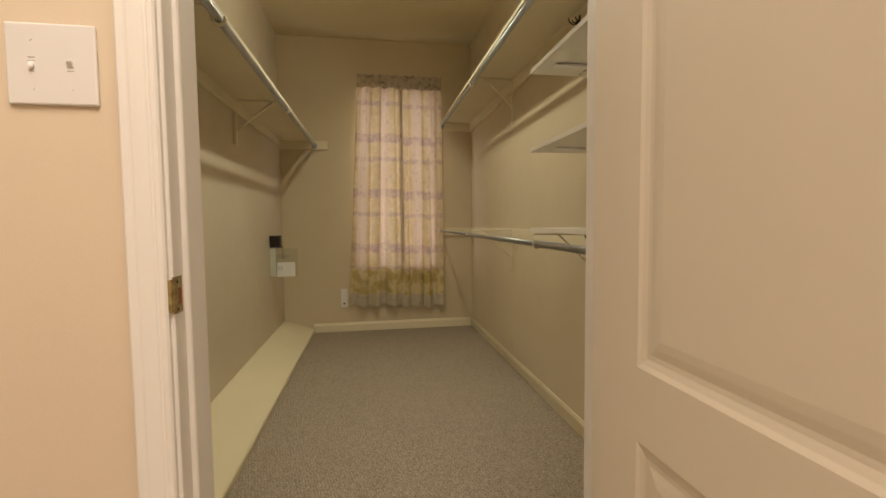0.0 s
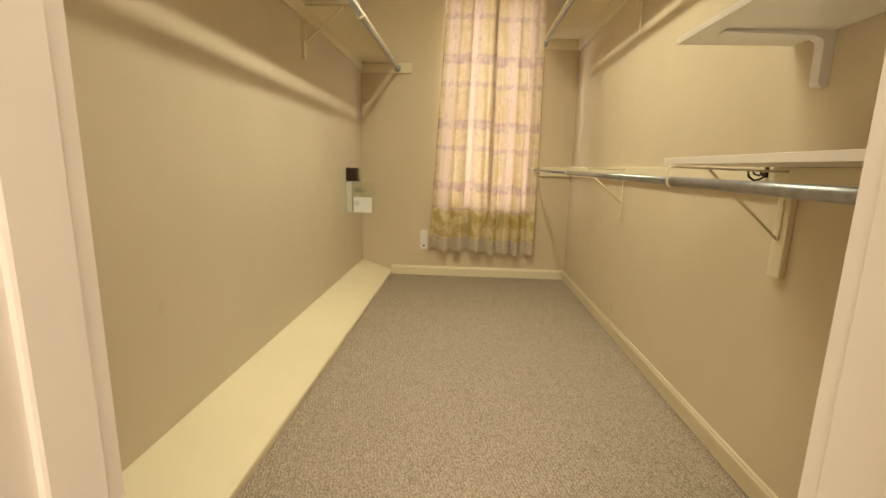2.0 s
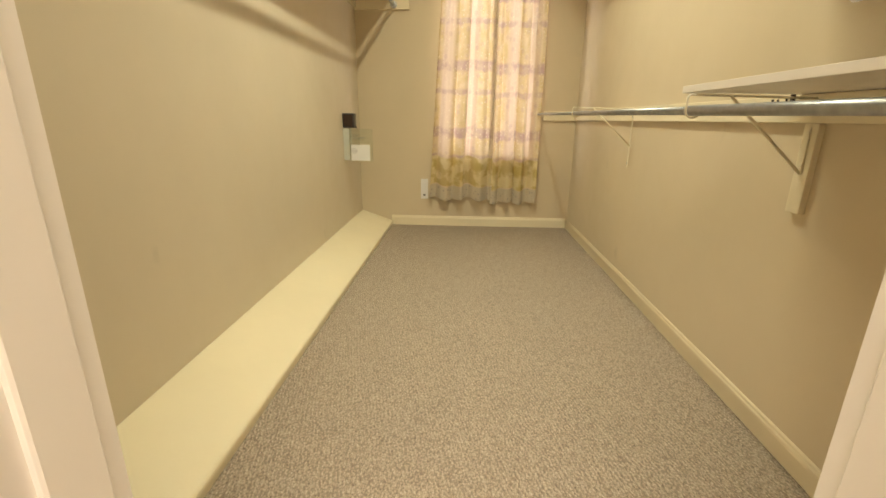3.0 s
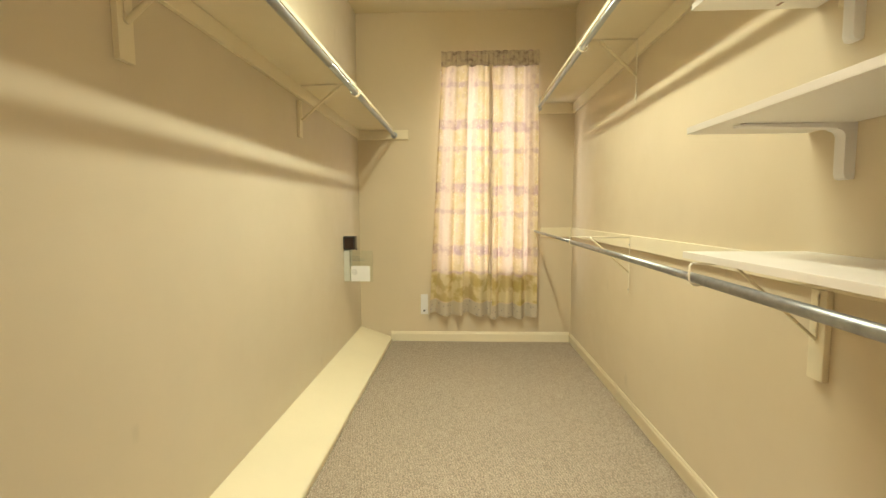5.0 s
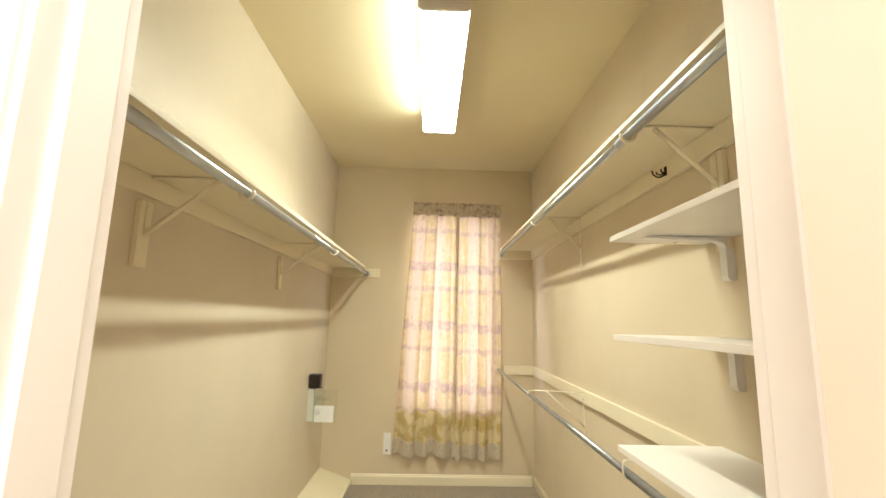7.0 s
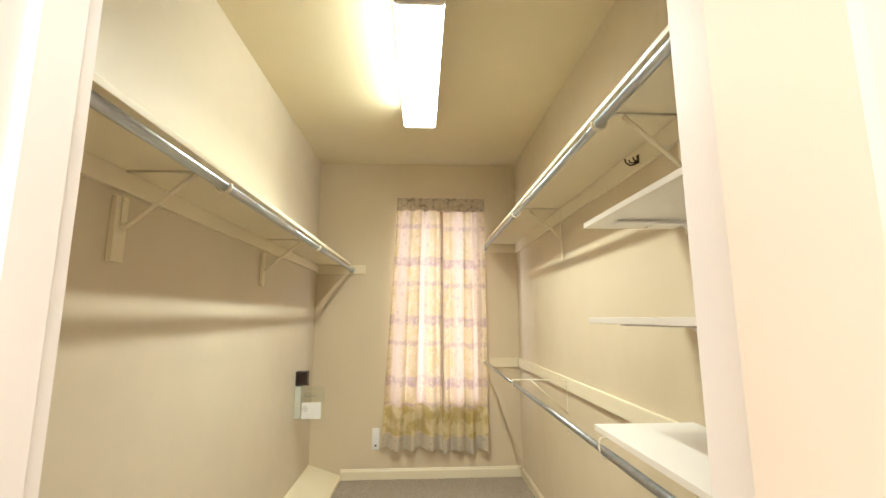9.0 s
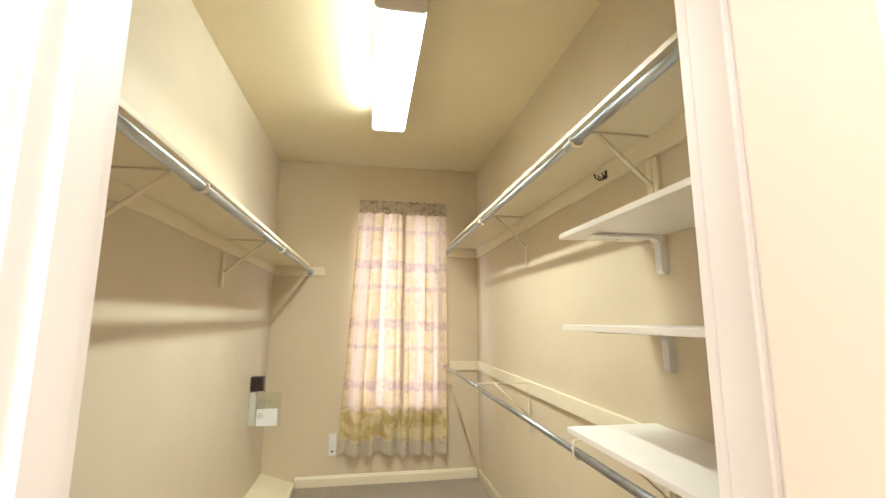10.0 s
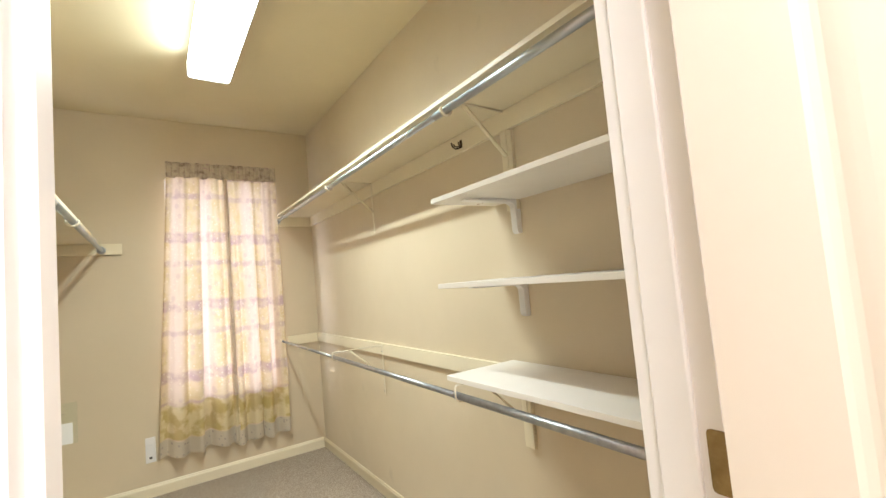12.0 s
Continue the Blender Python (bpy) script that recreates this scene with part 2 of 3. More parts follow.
def glass(name, colour=(1, 1, 1), rough=0.02):
    m = mat(name, colour, rough)
    base(m)["Transmission Weight"].default_value = 1.0
    base(m)["IOR"].default_value = 1.45
    return m


GLASS = glass("window_glass")
CLEAR = glass("clear_acrylic", (0.90, 0.95, 0.90), 0.12)
LENS = mat("lamp_lens", (0.85, 0.85, 0.82), 0.4)
base(LENS)["Emission Color"].default_value = (1.0, 0.965, 0.80, 1)
base(LENS)["Emission Strength"].default_value = 6.5
# glow for the added fixture of the outer room
ADDED_LENS = mat("added_lamp_lens", (0.85, 0.85, 0.82), 0.4)
base(ADDED_LENS)["Emission Color"].default_value = (1.0, 0.88, 0.70, 1)
base(ADDED_LENS)["Emission Strength"].default_value = 5.0
GROUND = paint("dry_ground", (0.22, 0.20, 0.15), 0.9, 20, 0.01, 0.2)
LABELP = paint("paper", (0.80, 0.80, 0.78), 0.6, 60, 0.0002, 0.03)
HOLDER = paint("holder_plastic", (0.60, 0.61, 0.53), 0.35, 100, 0.0001, 0.04)
INK = mat("grey_ink", (0.30, 0.30, 0.30), 0.7)
RED = mat("faded_brown_ink", (0.36, 0.24, 0.18), 0.7)


# ---- mesh helpers ----
def mesh(name, bm, material, smooth=False):
    me = bpy.data.meshes.new(name)
    bmesh.ops.recalc_face_normals(bm, faces=bm.faces)
    bm.to_mesh(me)
    bm.free()
    if smooth:
        for f in me.polygons:
            f.use_smooth = True
    me.materials.append(material)
    return me


def part(name, bm, material, parent=None, label="", smooth=False, kind=""):
    ob = new(name, mesh(name, bm, material, smooth))
    if parent is not None:
        ob.parent = parent
    return tagged(ob, label=label, kind=kind)


def thing(name, label, category, group="", at=(0, 0, 0)):
    ob = new(name)
    ob.location = at
    ob.empty_display_size = 0.05
    return tagged(ob, label, category, group)


def add_box(bm, x0, x1, y0, y1, z0, z1, bevel=0.0, seg=2):
    m = Matrix.Translation(((x0 + x1) / 2, (y0 + y1) / 2, (z0 + z1) / 2)) @ Matrix.Diagonal((x1 - x0, y1 - y0, z1 - z0, 1))
    r = bmesh.ops.create_cube(bm, size=1, matrix=m)
    if bevel:
        edges = list({e for v in r["verts"] for e in v.link_edges})
        bmesh.ops.bevel(bm, geom=edges, offset=bevel, segments=seg, affect="EDGES", profile=0.5)
    return bm


def box(*a, **k):
    return add_box(bmesh.new(), *a, **k)


def prism(outline, axis, a, b, bm=None):
    """A closed outline of 2D points, drawn out along an axis ('x', 'y' or 'z') from a to b."""
    bm = bm or bmesh.new()

    def at(p, q):
        return {"x": (q, p[0], p[1]), "y": (p[0], q, p[1]), "z": (p[0], p[1], q)}[axis]
    v0 = [bm.verts.new(at(p, a)) for p in outline]
    v1 = [bm.verts.new(at(p, b)) for p in outline]
    n = len(outline)
    for i in range(n):
        bm.faces.new((v0[i], v0[(i + 1) % n], v1[(i + 1) % n], v1[i]))
    bm.faces.new(v0)
    bm.faces.new(v1[::-1])
    return bm


def tube(points, radius, sides=12, bm=None, flat=1.0):
    """A round bar along a line of points; flat squeezes it along the world's y."""
    bm = bm or bmesh.new()
    pts = [Vector(p) for p in points]
    rings = []
    up = None
    for i, p in enumerate(pts):
        d = (pts[min(i + 1, len(pts) - 1)] - pts[max(i - 1, 0)]).normalized()
        if up is None:
            up = d.orthogonal().normalized()
        up = (up - d * up.dot(d)).normalized()
        side = d.cross(up)
        ring = []
        for k in range(sides):
            a = 2 * math.pi * k / sides
            o = (up * math.cos(a) + side * math.sin(a)) * radius
            o.y *= flat
            ring.append(bm.verts.new(p + o))
        rings.append(ring)
    for r0, r1 in zip(rings, rings[1:]):
        for k in range(sides):
            bm.faces.new((r0[k], r0[(k + 1) % sides], r1[(k + 1) % sides], r1[k]))
    bm.faces.new(rings[0][::-1])
    bm.faces.new(rings[-1])
    return bm


def disc(bm, centre, axis, radius, depth, sides=24):
    """A short cylinder from centre along an axis."""
    c, a = Vector(centre), Vector(axis).normalized()
    return tube([c, c + a * depth], radius, sides, bm)


def structure(name, bm, material, smooth=False):
    return part(name, bm, material, kind="structure", smooth=smooth)


# ---- closet shell ----
T = 0.12
X0, X1, Y0 = -1.30, 2.70, -2.80      # the room outside
structure("floor", box(X0 - T, X1 + T, Y0 - T, D + T, -0.12, 0.0), CARPET)
structure("ceiling", box(X0 - T, X1 + T, Y0 - T, D + T, H, H + 0.12), CEIL)
structure("wall_west", box(-T, 0, YI, D, 0.001, H - 0.001), WALLW)
structure("wall_east", box(W, W + T, YI, D, 0.001, H - 0.001), WALL)

bm = bmesh.new()
add_box(bm, -T, WX0, D, D + T, 0.001, H - 0.001)
add_box(bm, WX1, W + T, D, D + T, 0.001, H - 0.001)
add_box(bm, WX0, WX1, D, D + T, 0.001, WZ0)
add_box(bm, WX0, WX1, D, D + T, WZ1, H - 0.001)
structure("wall_north", bm, WALL)

JT = 0.019                            # thickness of the jamb boards
bm = bmesh.new()
add_box(bm, X0, XL - JT, YR, YI, 0.001, H - 0.001)
add_box(bm, XR + JT, X1, YR, YI, 0.001, H - 0.001)
add_box(bm, XL - JT, XR + JT, YR, YI, DOOR_H + JT, H - 0.001)
structure("wall_south", bm, ROOMWALL)
# unseen walls, added to close the outer room and bounce its light
structure("wall_room_west", box(X0 - T, X0, Y0, YI, 0.001, H - 0.001), ROOMWALL)
structure("wall_room_east", box(X1, X1 + T, Y0, YI, 0.001, H - 0.001), ROOMWALL)
structure("wall_room_south", box(X0 - T, X1 + T, Y0 - T, Y0, 0.001, H - 0.001), ROOMWALL)

# jambs with their stops
STOP0, STOP1 = -0.298, -0.236
for name, xf, s in (("jamb_west", XL, 1), ("jamb_east", XR, -1)):
    prof = [(xf - s * JT, YR), (xf - s * 0.002, YR), (xf, YR + 0.002), (xf, STOP0), (xf + s * 0.006, STOP0), (xf + s * 0.008, STOP0 + 0.003),
            (xf + s * 0.008, STOP1 - 0.003), (xf + s * 0.006, STOP1), (xf, STOP1 + 0.002), (xf, YI - 0.002), (xf - s * 0.002, YI), (xf - s * JT, YI)]
    structure(name, prism(prof, "z", 0.002, DOOR_H), JAMB)
structure("jamb_head", box(XL - JT, XR + JT, YR, YI, DOOR_H + 0.001, DOOR_H + JT - 0.001), JAMB)


def casing(name, x_in, s, y_face, out):
    """A moulded casing: x_in inner edge, s the way it goes from the opening, out the way it stands proud."""
    w = 0.050
    shape = [(0, 0), (0, 0.007), (0.003, 0.010), (0.009, 0.0105), (0.011, 0.0085), (0.014, 0.0085), (0.016, 0.0105), (0.026, 0.0122),
             (0.034, 0.0128), (0.037, 0.0118), (0.040, 0.0118), (0.044, 0.0140), (w - 0.003, 0.0152), (w, 0.0130), (w, 0)]
    prof = [(x_in + s * a, y_face + out * b) for a, b in shape]
    return structure(name, prism(prof, "z", 0.002, DOOR_H + 0.05), JAMB)


casing("casing_west", XL - 0.005, -1, YR, -1)
casing("casing_east", XR + 0.005, 1, YR, -1)
structure("casing_head", box(XL - 0.067, XR + 0.067, YR - 0.0155, YR, DOOR_H + 0.051, DOOR_H + 0.10, bevel=0.002), JAMB)

# baseboards of the closet
BASEP = [(0, 0.001), (0.013, 0.001), (0.013, 0.062), (0.011, 0.070), (0.007, 0.074), (0.006, 0.081), (0.002, 0.085), (0, 0.085)]
structure("baseboard_east", prism([(W - a, 0.001 + (b - 0.001) * 0.90) for a, b in BASEP], "y", YI + 0.001, D - 0.001), TRIM)
bm = bmesh.new()
prism([(D - a, b) for a, b in BASEP], "x", 0.262, W - 0.014, bm)
structure("baseboard_north", bm, TRIM)

# sloping boxed-in board along the west wall
prof = [(0.001, 0.001), (0.266, 0.001), (0.269, 0.026), (0.267, 0.034), (0.261, 0.039), (0.001, 0.128)]
structure("ledge_west", prism(prof, "y", YI + 0.001, D - 0.002), LEDGE)

# window
win = tagged(thing("window_1", "", ""), kind="structure")
bm = bmesh.new()
F = 0.035
add_box(bm, WX0, WX0 + F, D + 0.05, D + 0.10, WZ0, WZ1, 0.003)
add_box(bm, WX1 - F, WX1, D + 0.05, D + 0.10, WZ0, WZ1, 0.003)
add_box(bm, WX0 + F, WX1 - F, D + 0.05, D + 0.10, WZ0, WZ0 + F, 0.003)
add_box(bm, WX0 + F, WX1 - F, D + 0.05, D + 0.10, WZ1 - F, WZ1, 0.003)
add_box(bm, WX0 + F, WX1 - F, D + 0.055, D + 0.095, 1.42, 1.46, 0.003)
part("window_frame", bm, PLASTIC, win)
for z0, z1 in ((WZ0 + F, 1.42), (1.46, WZ1 - F)):
    p_ = part("pane", box(WX0 + F, WX1 - F, D + 0.074, D + 0.078, z0, z1), GLASS, win)
    p_.visible_shadow = False
part("window_sill", box(WX0 + 0.001, WX1 - 0.001, D - 0.012, D + 0.049, WZ0 + 0.001, WZ0 + 0.02, 0.004), TRIM, win)
structure("ground", box(-40, 40, D + 0.5, 60, -0.5, -0.3), GROUND)


# ---- door ----
def build_door():
    xf, xb = 1.180, 1.215
    y1, y0 = -0.366, -1.072
    d = tagged(thing("door_1", "cream painted two-panel door standing open against the room wall", "", at=(xb, y1, 0)), kind="structure")
    o = Vector((-xb, -y1, 0))
    bm = box(xf + 0.007, xb, y0, y1, 0.012, 2.03)
    # stiles and rails in front of the recessed field
    add_box(bm, xf, xf + 0.007, y1 - 0.122, y1, 0.012, 2.03)
    add_box(bm, xf, xf + 0.007, y0, y0 + 0.115, 0.012, 2.03)
    for z0, z1 in ((0.012, 0.24), (0.713, 0.817), (1.92, 2.03)):
        add_box(bm, xf, xf + 0.007, y0 + 0.115, y1 - 0.122, z0, z1)
    bmesh.ops.translate(bm, verts=bm.verts, vec=o)
    part("door_slab", bm, DOORP, d)
    for z0, z1 in ((0.24, 0.713), (0.817, 1.92)):
        bm = bmesh.new()
        ya, yb = y0 + 0.115, y1 - 0.122
        loops = []
        for inset, dx in ((0.0, 0.0), (0.007, 0.0022), (0.016, 0.0040), (0.023, 0.0042), (0.034, 0.0026), (0.046, 0.0016)):
            loops.append([bm.verts.new((xf + dx, y, z)) for y, z in
                          ((ya + inset, z0 + inset), (yb - inset, z0 + inset), (yb - inset, z1 - inset), (ya + inset, z1 - inset))])
        for a, b in zip(loops, loops[1:]):
            for i in range(4):
                bm.faces.new((a[i], a[(i + 1) % 4], b[(i + 1) % 4], b[i]))
        bm.faces.new(loops[-1])
        bmesh.ops.translate(bm, verts=bm.verts, vec=o)
        part("door_panel", bm, DOORP, d)
    for zc in (0.25, 1.056, 1.83):
        bm = box(xf + 0.004, xb - 0.004, y1 - 0.0005, y1 + 0.002, zc - 0.0445, zc + 0.0445, 0.0008, seg=1)
        bmesh.ops.translate(bm, verts=bm.verts, vec=o)
        h = part("hinge_leaf", bm, BRASS, d, "worn brass hinge leaf")
    bm = tube([(xb + 0.004, y0 + 0.06, 0.92), (xb + 0.05, y0 + 0.06, 0.92)], 0.012)
    disc(bm, (xb + 0.001, y0 + 0.06, 0.92), (1, 0, 0), 0.030, 0.006)
    bmesh.ops.create_uvsphere(bm, u_segments=20, v_segments=12, radius=0.027, matrix=Matrix.Translation((xb + 0.06, y0 + 0.06, 0.92)))
    bmesh.ops.translate(bm, verts=bm.verts, vec=o)
    part("door_knob", bm, BRASS, d, "round brass door knob", smooth=True)
    return d


build_door()


def jamb_hinge(zc):
    h = thing("door_hinge", "brown tarnished brass hinge leaf screwed to the jamb", "hinge", "hinges of the door", (XR, -0.326, zc))
    r = 0.006
    out = [(-0.024, -0.0445), (0.016 - r, -0.0445), (0.014, -0.0427), (0.016, -0.0445 + r), (0.016, 0.0445 - r), (0.014, 0.0427), (0.016 - r, 0.0445), (-0.024, 0.0445)]
    part("leaf", prism(out, "x", -0.0022, 0.0), HINGE, h)
    bm = tube([(-0.006, -0.029, -0.0445), (-0.006, -0.029, 0.0445)], 0.0055)
    part("knuckle", bm, HINGE, h, smooth=True)
    for dy, dz in ((0.006, 0.030), (-0.010, 0.0), (0.006, -0.030)):
        part("screw", disc(bmesh.new(), (-0.0022, dy, dz), (-1, 0, 0), 0.0034, 0.0006, 12), HINGE, h)
    return h


for zc in (0.25, 1.056, 1.83):
    jamb_hinge(zc)


def strike_plate():
    s = thing("strike_plate", "worn brass strike plate let into the white jamb", "strike plate", at=(XL, -0.326, 0.915))
    bm = bmesh.new()
    # plate with a square hole, its lip bent round the jamb's edge
    for y0, y1, z0, z1 in ((-0.010, 0.018, 0.010, 0.0275), (-0.010, 0.018, -0.0275, -0.016), (-0.010, 0.004, -0.016, 0.010), (0.0165, 0.018, -0.016, 0.010)):
        add_box(bm, -0.001, 0.0012, y0, y1, z0, z1)
    prism([(0.0012, -0.0101), (-0.0008, -0.0101), (-0.0024, -0.0138), (-0.0050, -0.0158), (-0.0038, -0.0170), (-0.0006, -0.0150)], "z", -0.0245, 0.0245, bm)
    part("plate", bm, BRASS, s)
    part("mortice", box(-0.004, 0.0004, 0.0042, 0.0163, -0.0158, 0.0098), WOODEND, s, "bare reddish wood in the latch hole")
    for z in (0.0195, -0.0220):
        part("screw", disc(bmesh.new(), (0.0010, 0.002, z), (1, 0, 0), 0.0026, 0.0006, 12), BRONZE, s)
    return s


strike_plate()


def light_switch():
    x0, x1, z0, z1 = 0.337, 0.448, 1.186, 1.296
    cx, cz = (x0 + x1) / 2, (z0 + z1) / 2
    s = thing("light_switch", "white double toggle light switch on the tan wall", "light switch", at=(cx, YR, cz))
    w, h = (x1 - x0) / 2, (z1 - z0) / 2
    part("cover_plate", box(-w, w, -0.006, 0.0, -h, h, 0.003, seg=3), PLASTIC, s)
    for dx, up in ((-0.0235, -1), (0.0235, 1)):
        # thin grey bars stand in for the shaded gap round each toggle
        for zz in (-up * 0.0035, -up * 0.0085):
            part("slot", box(dx - 0.0042, dx + 0.0042, -0.0064, -0.005, zz - 0.0005, zz + 0.0005), TRACK, s, "thin grey bar standing in for the dark slot gap")
        bm = prism([(-0.006, -0.004), (-0.006, 0.004), (-0.0105, up * 0.005 + 0.0018), (-0.0105, up * 0.005 - 0.0018)], "x", dx - 0.0030, dx + 0.0030)
        part("toggle", bm, PLASTIC, s)
        for dz in (0.033, -0.033):
            part("screw", disc(bmesh.new(), (dx, -0.006, dz), (0, -1, 0), 0.0021, 0.0006, 12), PLASTIC, s)
    return s


light_switch()


# ---- shelves and rods ----
CLEAT_D = 0.018


SW, SE, ZW, ZE, ZL = 0.298, W - 0.294, 1.793, 2.008, 0.978
SLOPE = 0.0055                        # the west shelf rises a little towards the window


def shelf_unit(name, label, category, x_wall, s, z, pieces, slope=0.0):
    """Boards fixed along the walls as one fitting; pieces: part name, reach from the wall, y from, y to, z from, z to."""
    t = thing(name, label, category, at=(x_wall, YI, z))
    for pname, a0, a1, y0, y1, z0, z1 in pieces:
        xa, xb = sorted((s * a0, s * a1))
        part(pname, box(xa, xb, y0 - YI, y1 - YI, z0 - z, z1 - z, 0.0015), TRIM, t)
    t.rotation_euler.x = slope
    return t


shelf_unit("closet_shelf", "long empty cream painted wooden shelf above a rod", "shelf", 0.0, 1, ZW, [
    ("shelf_board", 0.001, SW, YI + 0.002, D - 0.002, ZW - 0.018, ZW),
    ("wall_cleat", 0.0, CLEAT_D, YI + 0.002, D - 0.02, ZW - 0.083, ZW - 0.0185),
    ("end_cleat", 0.0, 0.430, D - CLEAT_D, D - 0.002, ZW - 0.096, ZW - 0.0185)], SLOPE)
shelf_unit("closet_shelf", "long empty cream painted wooden shelf, mounted higher, above a rod", "shelf", W, -1, ZE, [
    ("shelf_board", 0.001, W - SE, YI + 0.002, D - 0.002, ZE - 0.018, ZE),
    ("wall_cleat", 0.0, CLEAT_D, YI + 0.002, D - 0.02, ZE - 0.098, ZE - 0.0185),
    ("end_cleat", 0.0, 0.312, D - CLEAT_D, D, ZE - 0.098, ZE - 0.0185)])
shelf_unit("cleat_rail", "waist-high cream painted wooden rail on the tan wall", "rail", W, -1, ZL, [
    ("wall_cleat", 0.0, CLEAT_D, YI + 0.002, D - 0.02, ZL - 0.072, ZL - 0.0005),
    ("end_cleat", 0.0, 0.265, D - CLEAT_D, D, ZL - 0.076, ZL - 0.0005)])


def rod(x, z, label, material, r0, r1, split, slope=0.0, split2=0.0, r2=0.0):
    r = thing("hanging_rod", label, "closet rod", "hanging rods", (x, YI, z))
    L = D - CLEAT_D - YI
    part("pole", tube([(0, 0.004, 0), (0, split, 0)], r0, 20), material, r, smooth=True)
    end = split2 or L - 0.004
    part("inner_pole", tube([(0, split + 0.0005, 0), (0, end, 0)], r1, 20), material, r, smooth=True)
    if split2:
        part("end_pole", tube([(0, split2 + 0.0005, 0), (0, L - 0.004, 0)], r2, 16), material, r, smooth=True)
    for y, s in ((0.0, 1), (L, -1)):
        bm = bmesh.new()
        disc(bm, (0, y, 0), (0, s, 0), 0.026, 0.003)
        disc(bm, (0, y + s * 0.003, 0), (0, s, 0), 0.020, 0.010)
        part("socket", bm, material, r, smooth=False)
        for dz in (0.019, -0.019):
            part("screw", disc(bmesh.new(), (0, y + s * 0.003, dz), (0, s, 0), 0.0028, 0.0012, 10), BRONZE, r, "dark screw head")
    r.rotation_euler.x = slope
    return r


RWX, RWZ = 0.312, ZW - 0.063
REX, REZ = W - 0.294, ZE - 0.055
RLX, RLZ = W - 0.322, ZL - 0.051
rod(RWX, RWZ, "shiny zinc-plated hanging rod under the lower cream shelf", CHROME, 0.0145, 0.0130, 1.60, SLOPE)
rod(REX, REZ, "shiny zinc-plated hanging rod under the higher cream shelf", CHROME, 0.0145, 0.0125, 0.885)
rod(RLX, RLZ, "dull grey steel hanging rod at waist height", DULL, 0.0130, 0.0108, 0.87, 0.007, 2.15, 0.0085)


def rod_bracket(side, y, top, rx, rz, leg, strip_w, label, bare=False):
    """A steel shelf-and-rod bracket: side 1 on the west wall, -1 on the east; strip_w: width of the wooden strip behind it."""
    xw = 0.0 if side == 1 else W
    b = thing("rod_bracket", label, "bracket", "shelf and rod brackets", (xw, y, top))
    s = side
    back = CLEAT_D if strip_w else 0.0
    if strip_w:
        part("mounting_strip", box(*sorted((0.0, s * (CLEAT_D - 0.001))), -strip_w / 2, strip_w / 2, -leg, -0.0832 if not bare else -0.0735, 0.002), TRIM, b)
    x1 = s * (CLEAT_D + 0.002)
    reach = abs(rx - xw)
    lw = 0.005 if bare else 0.008
    bm = box(*sorted((x1 - s * 0.0018, x1 + s * 0.0012)), -lw, lw, -leg * (0.66 if strip_w else 1.0), -0.084 if strip_w else -0.002, 0.0006, seg=1)
    part("leg", bm, TRIM if strip_w else STEELP, b)
    r = 0.0215
    dz = rz - top
    if bare:
        r, arm_r = 0.0180, 0.0028
        arm = tube([(x1, 0, -0.012), (s * (reach + r - 0.006), 0, -0.006)], arm_r, 8)
        hook = [(s * (reach + r - 0.006), 0, -0.006), (s * (reach + r), 0, -0.012), (s * (reach + r), 0, dz)]
        turn = [-190 * k / 8 for k in range(1, 9)]
    else:
        r, arm_r = 0.0225, 0.0058
        arm = tube([(x1, 0, -0.004), (s * (reach - r - 0.022), 0, -0.004)], 0.0036, 8, flat=1.6)
        hook = [(s * (reach - r - 0.022), 0, -0.005), (s * (reach - r - 0.006), 0, -0.013), (s * (reach - r), 0, -0.028), (s * (reach - r), 0, dz)]
        turn = [180 + 195 * k / 9 for k in range(1, 10)]
    part("arm", arm, STEELP, b, smooth=True)
    for k in turn:
        a = radians(k)
        hook.append((s * (reach + r * math.cos(a)), 0, dz + r * math.sin(a)))
    bm = tube(hook, arm_r * 0.9, 8, flat=1.6)
    part("hook", bm, STEELP, b, "cream hook cradling the rod", smooth=True)
    if bare:
        bm = tube([(s * reach * 0.72, 0, -0.010), (x1, 0, -0.200)], 0.0040, 8, flat=1.3)
    else:
        bm = tube([(s * (reach - 0.085), 0, -0.010), (x1, 0, -0.185)], 0.0072, 8, flat=1.3)
    part("strut", bm, TRIM, b, smooth=True)
    for z in (-0.095 if strip_w else -0.05, -leg * (0.58 if strip_w else 0.93)):
        part("screw", disc(bmesh.new(), (x1 + s * 0.001, 0, z), (s, 0, 0), 0.0045, 0.002, 12), DULL if bare and not strip_w else STEELP, b)
    return b


lb = "cream steel bracket hooking a rod"
west_at = [(y, ZW - 0.018 + SLOPE * (y - YI), RWZ + SLOPE * (y - YI)) for y in (0.626, 1.852)]
rod_bracket(1, *west_at[0][:2], RWX, west_at[0][2], 0.284, 0.055, lb + ", on a wooden strip")
rod_bracket(1, *west_at[1][:2], RWX, west_at[1][2], 0.276, 0.040, lb + ", on a narrow wooden strip")
rod_bracket(-1, 0.605, ZE - 0.018, REX, REZ, 0.400, 0.060, lb + ", on a strip")
rod_bracket(-1, 1.864, ZE - 0.018, REX, REZ, 0.320, 0.0, lb + ", screwed to the bare wall")
rod_bracket(-1, 0.634, ZL, RLX, RLZ + 0.0060, 0.306, 0.050, lb + ", on a worn strip", True)
rod_bracket(-1, 1.885, ZL, RLX, RLZ + 0.0147, 0.315, 0.0, lb + ", carrying no shelf", True)


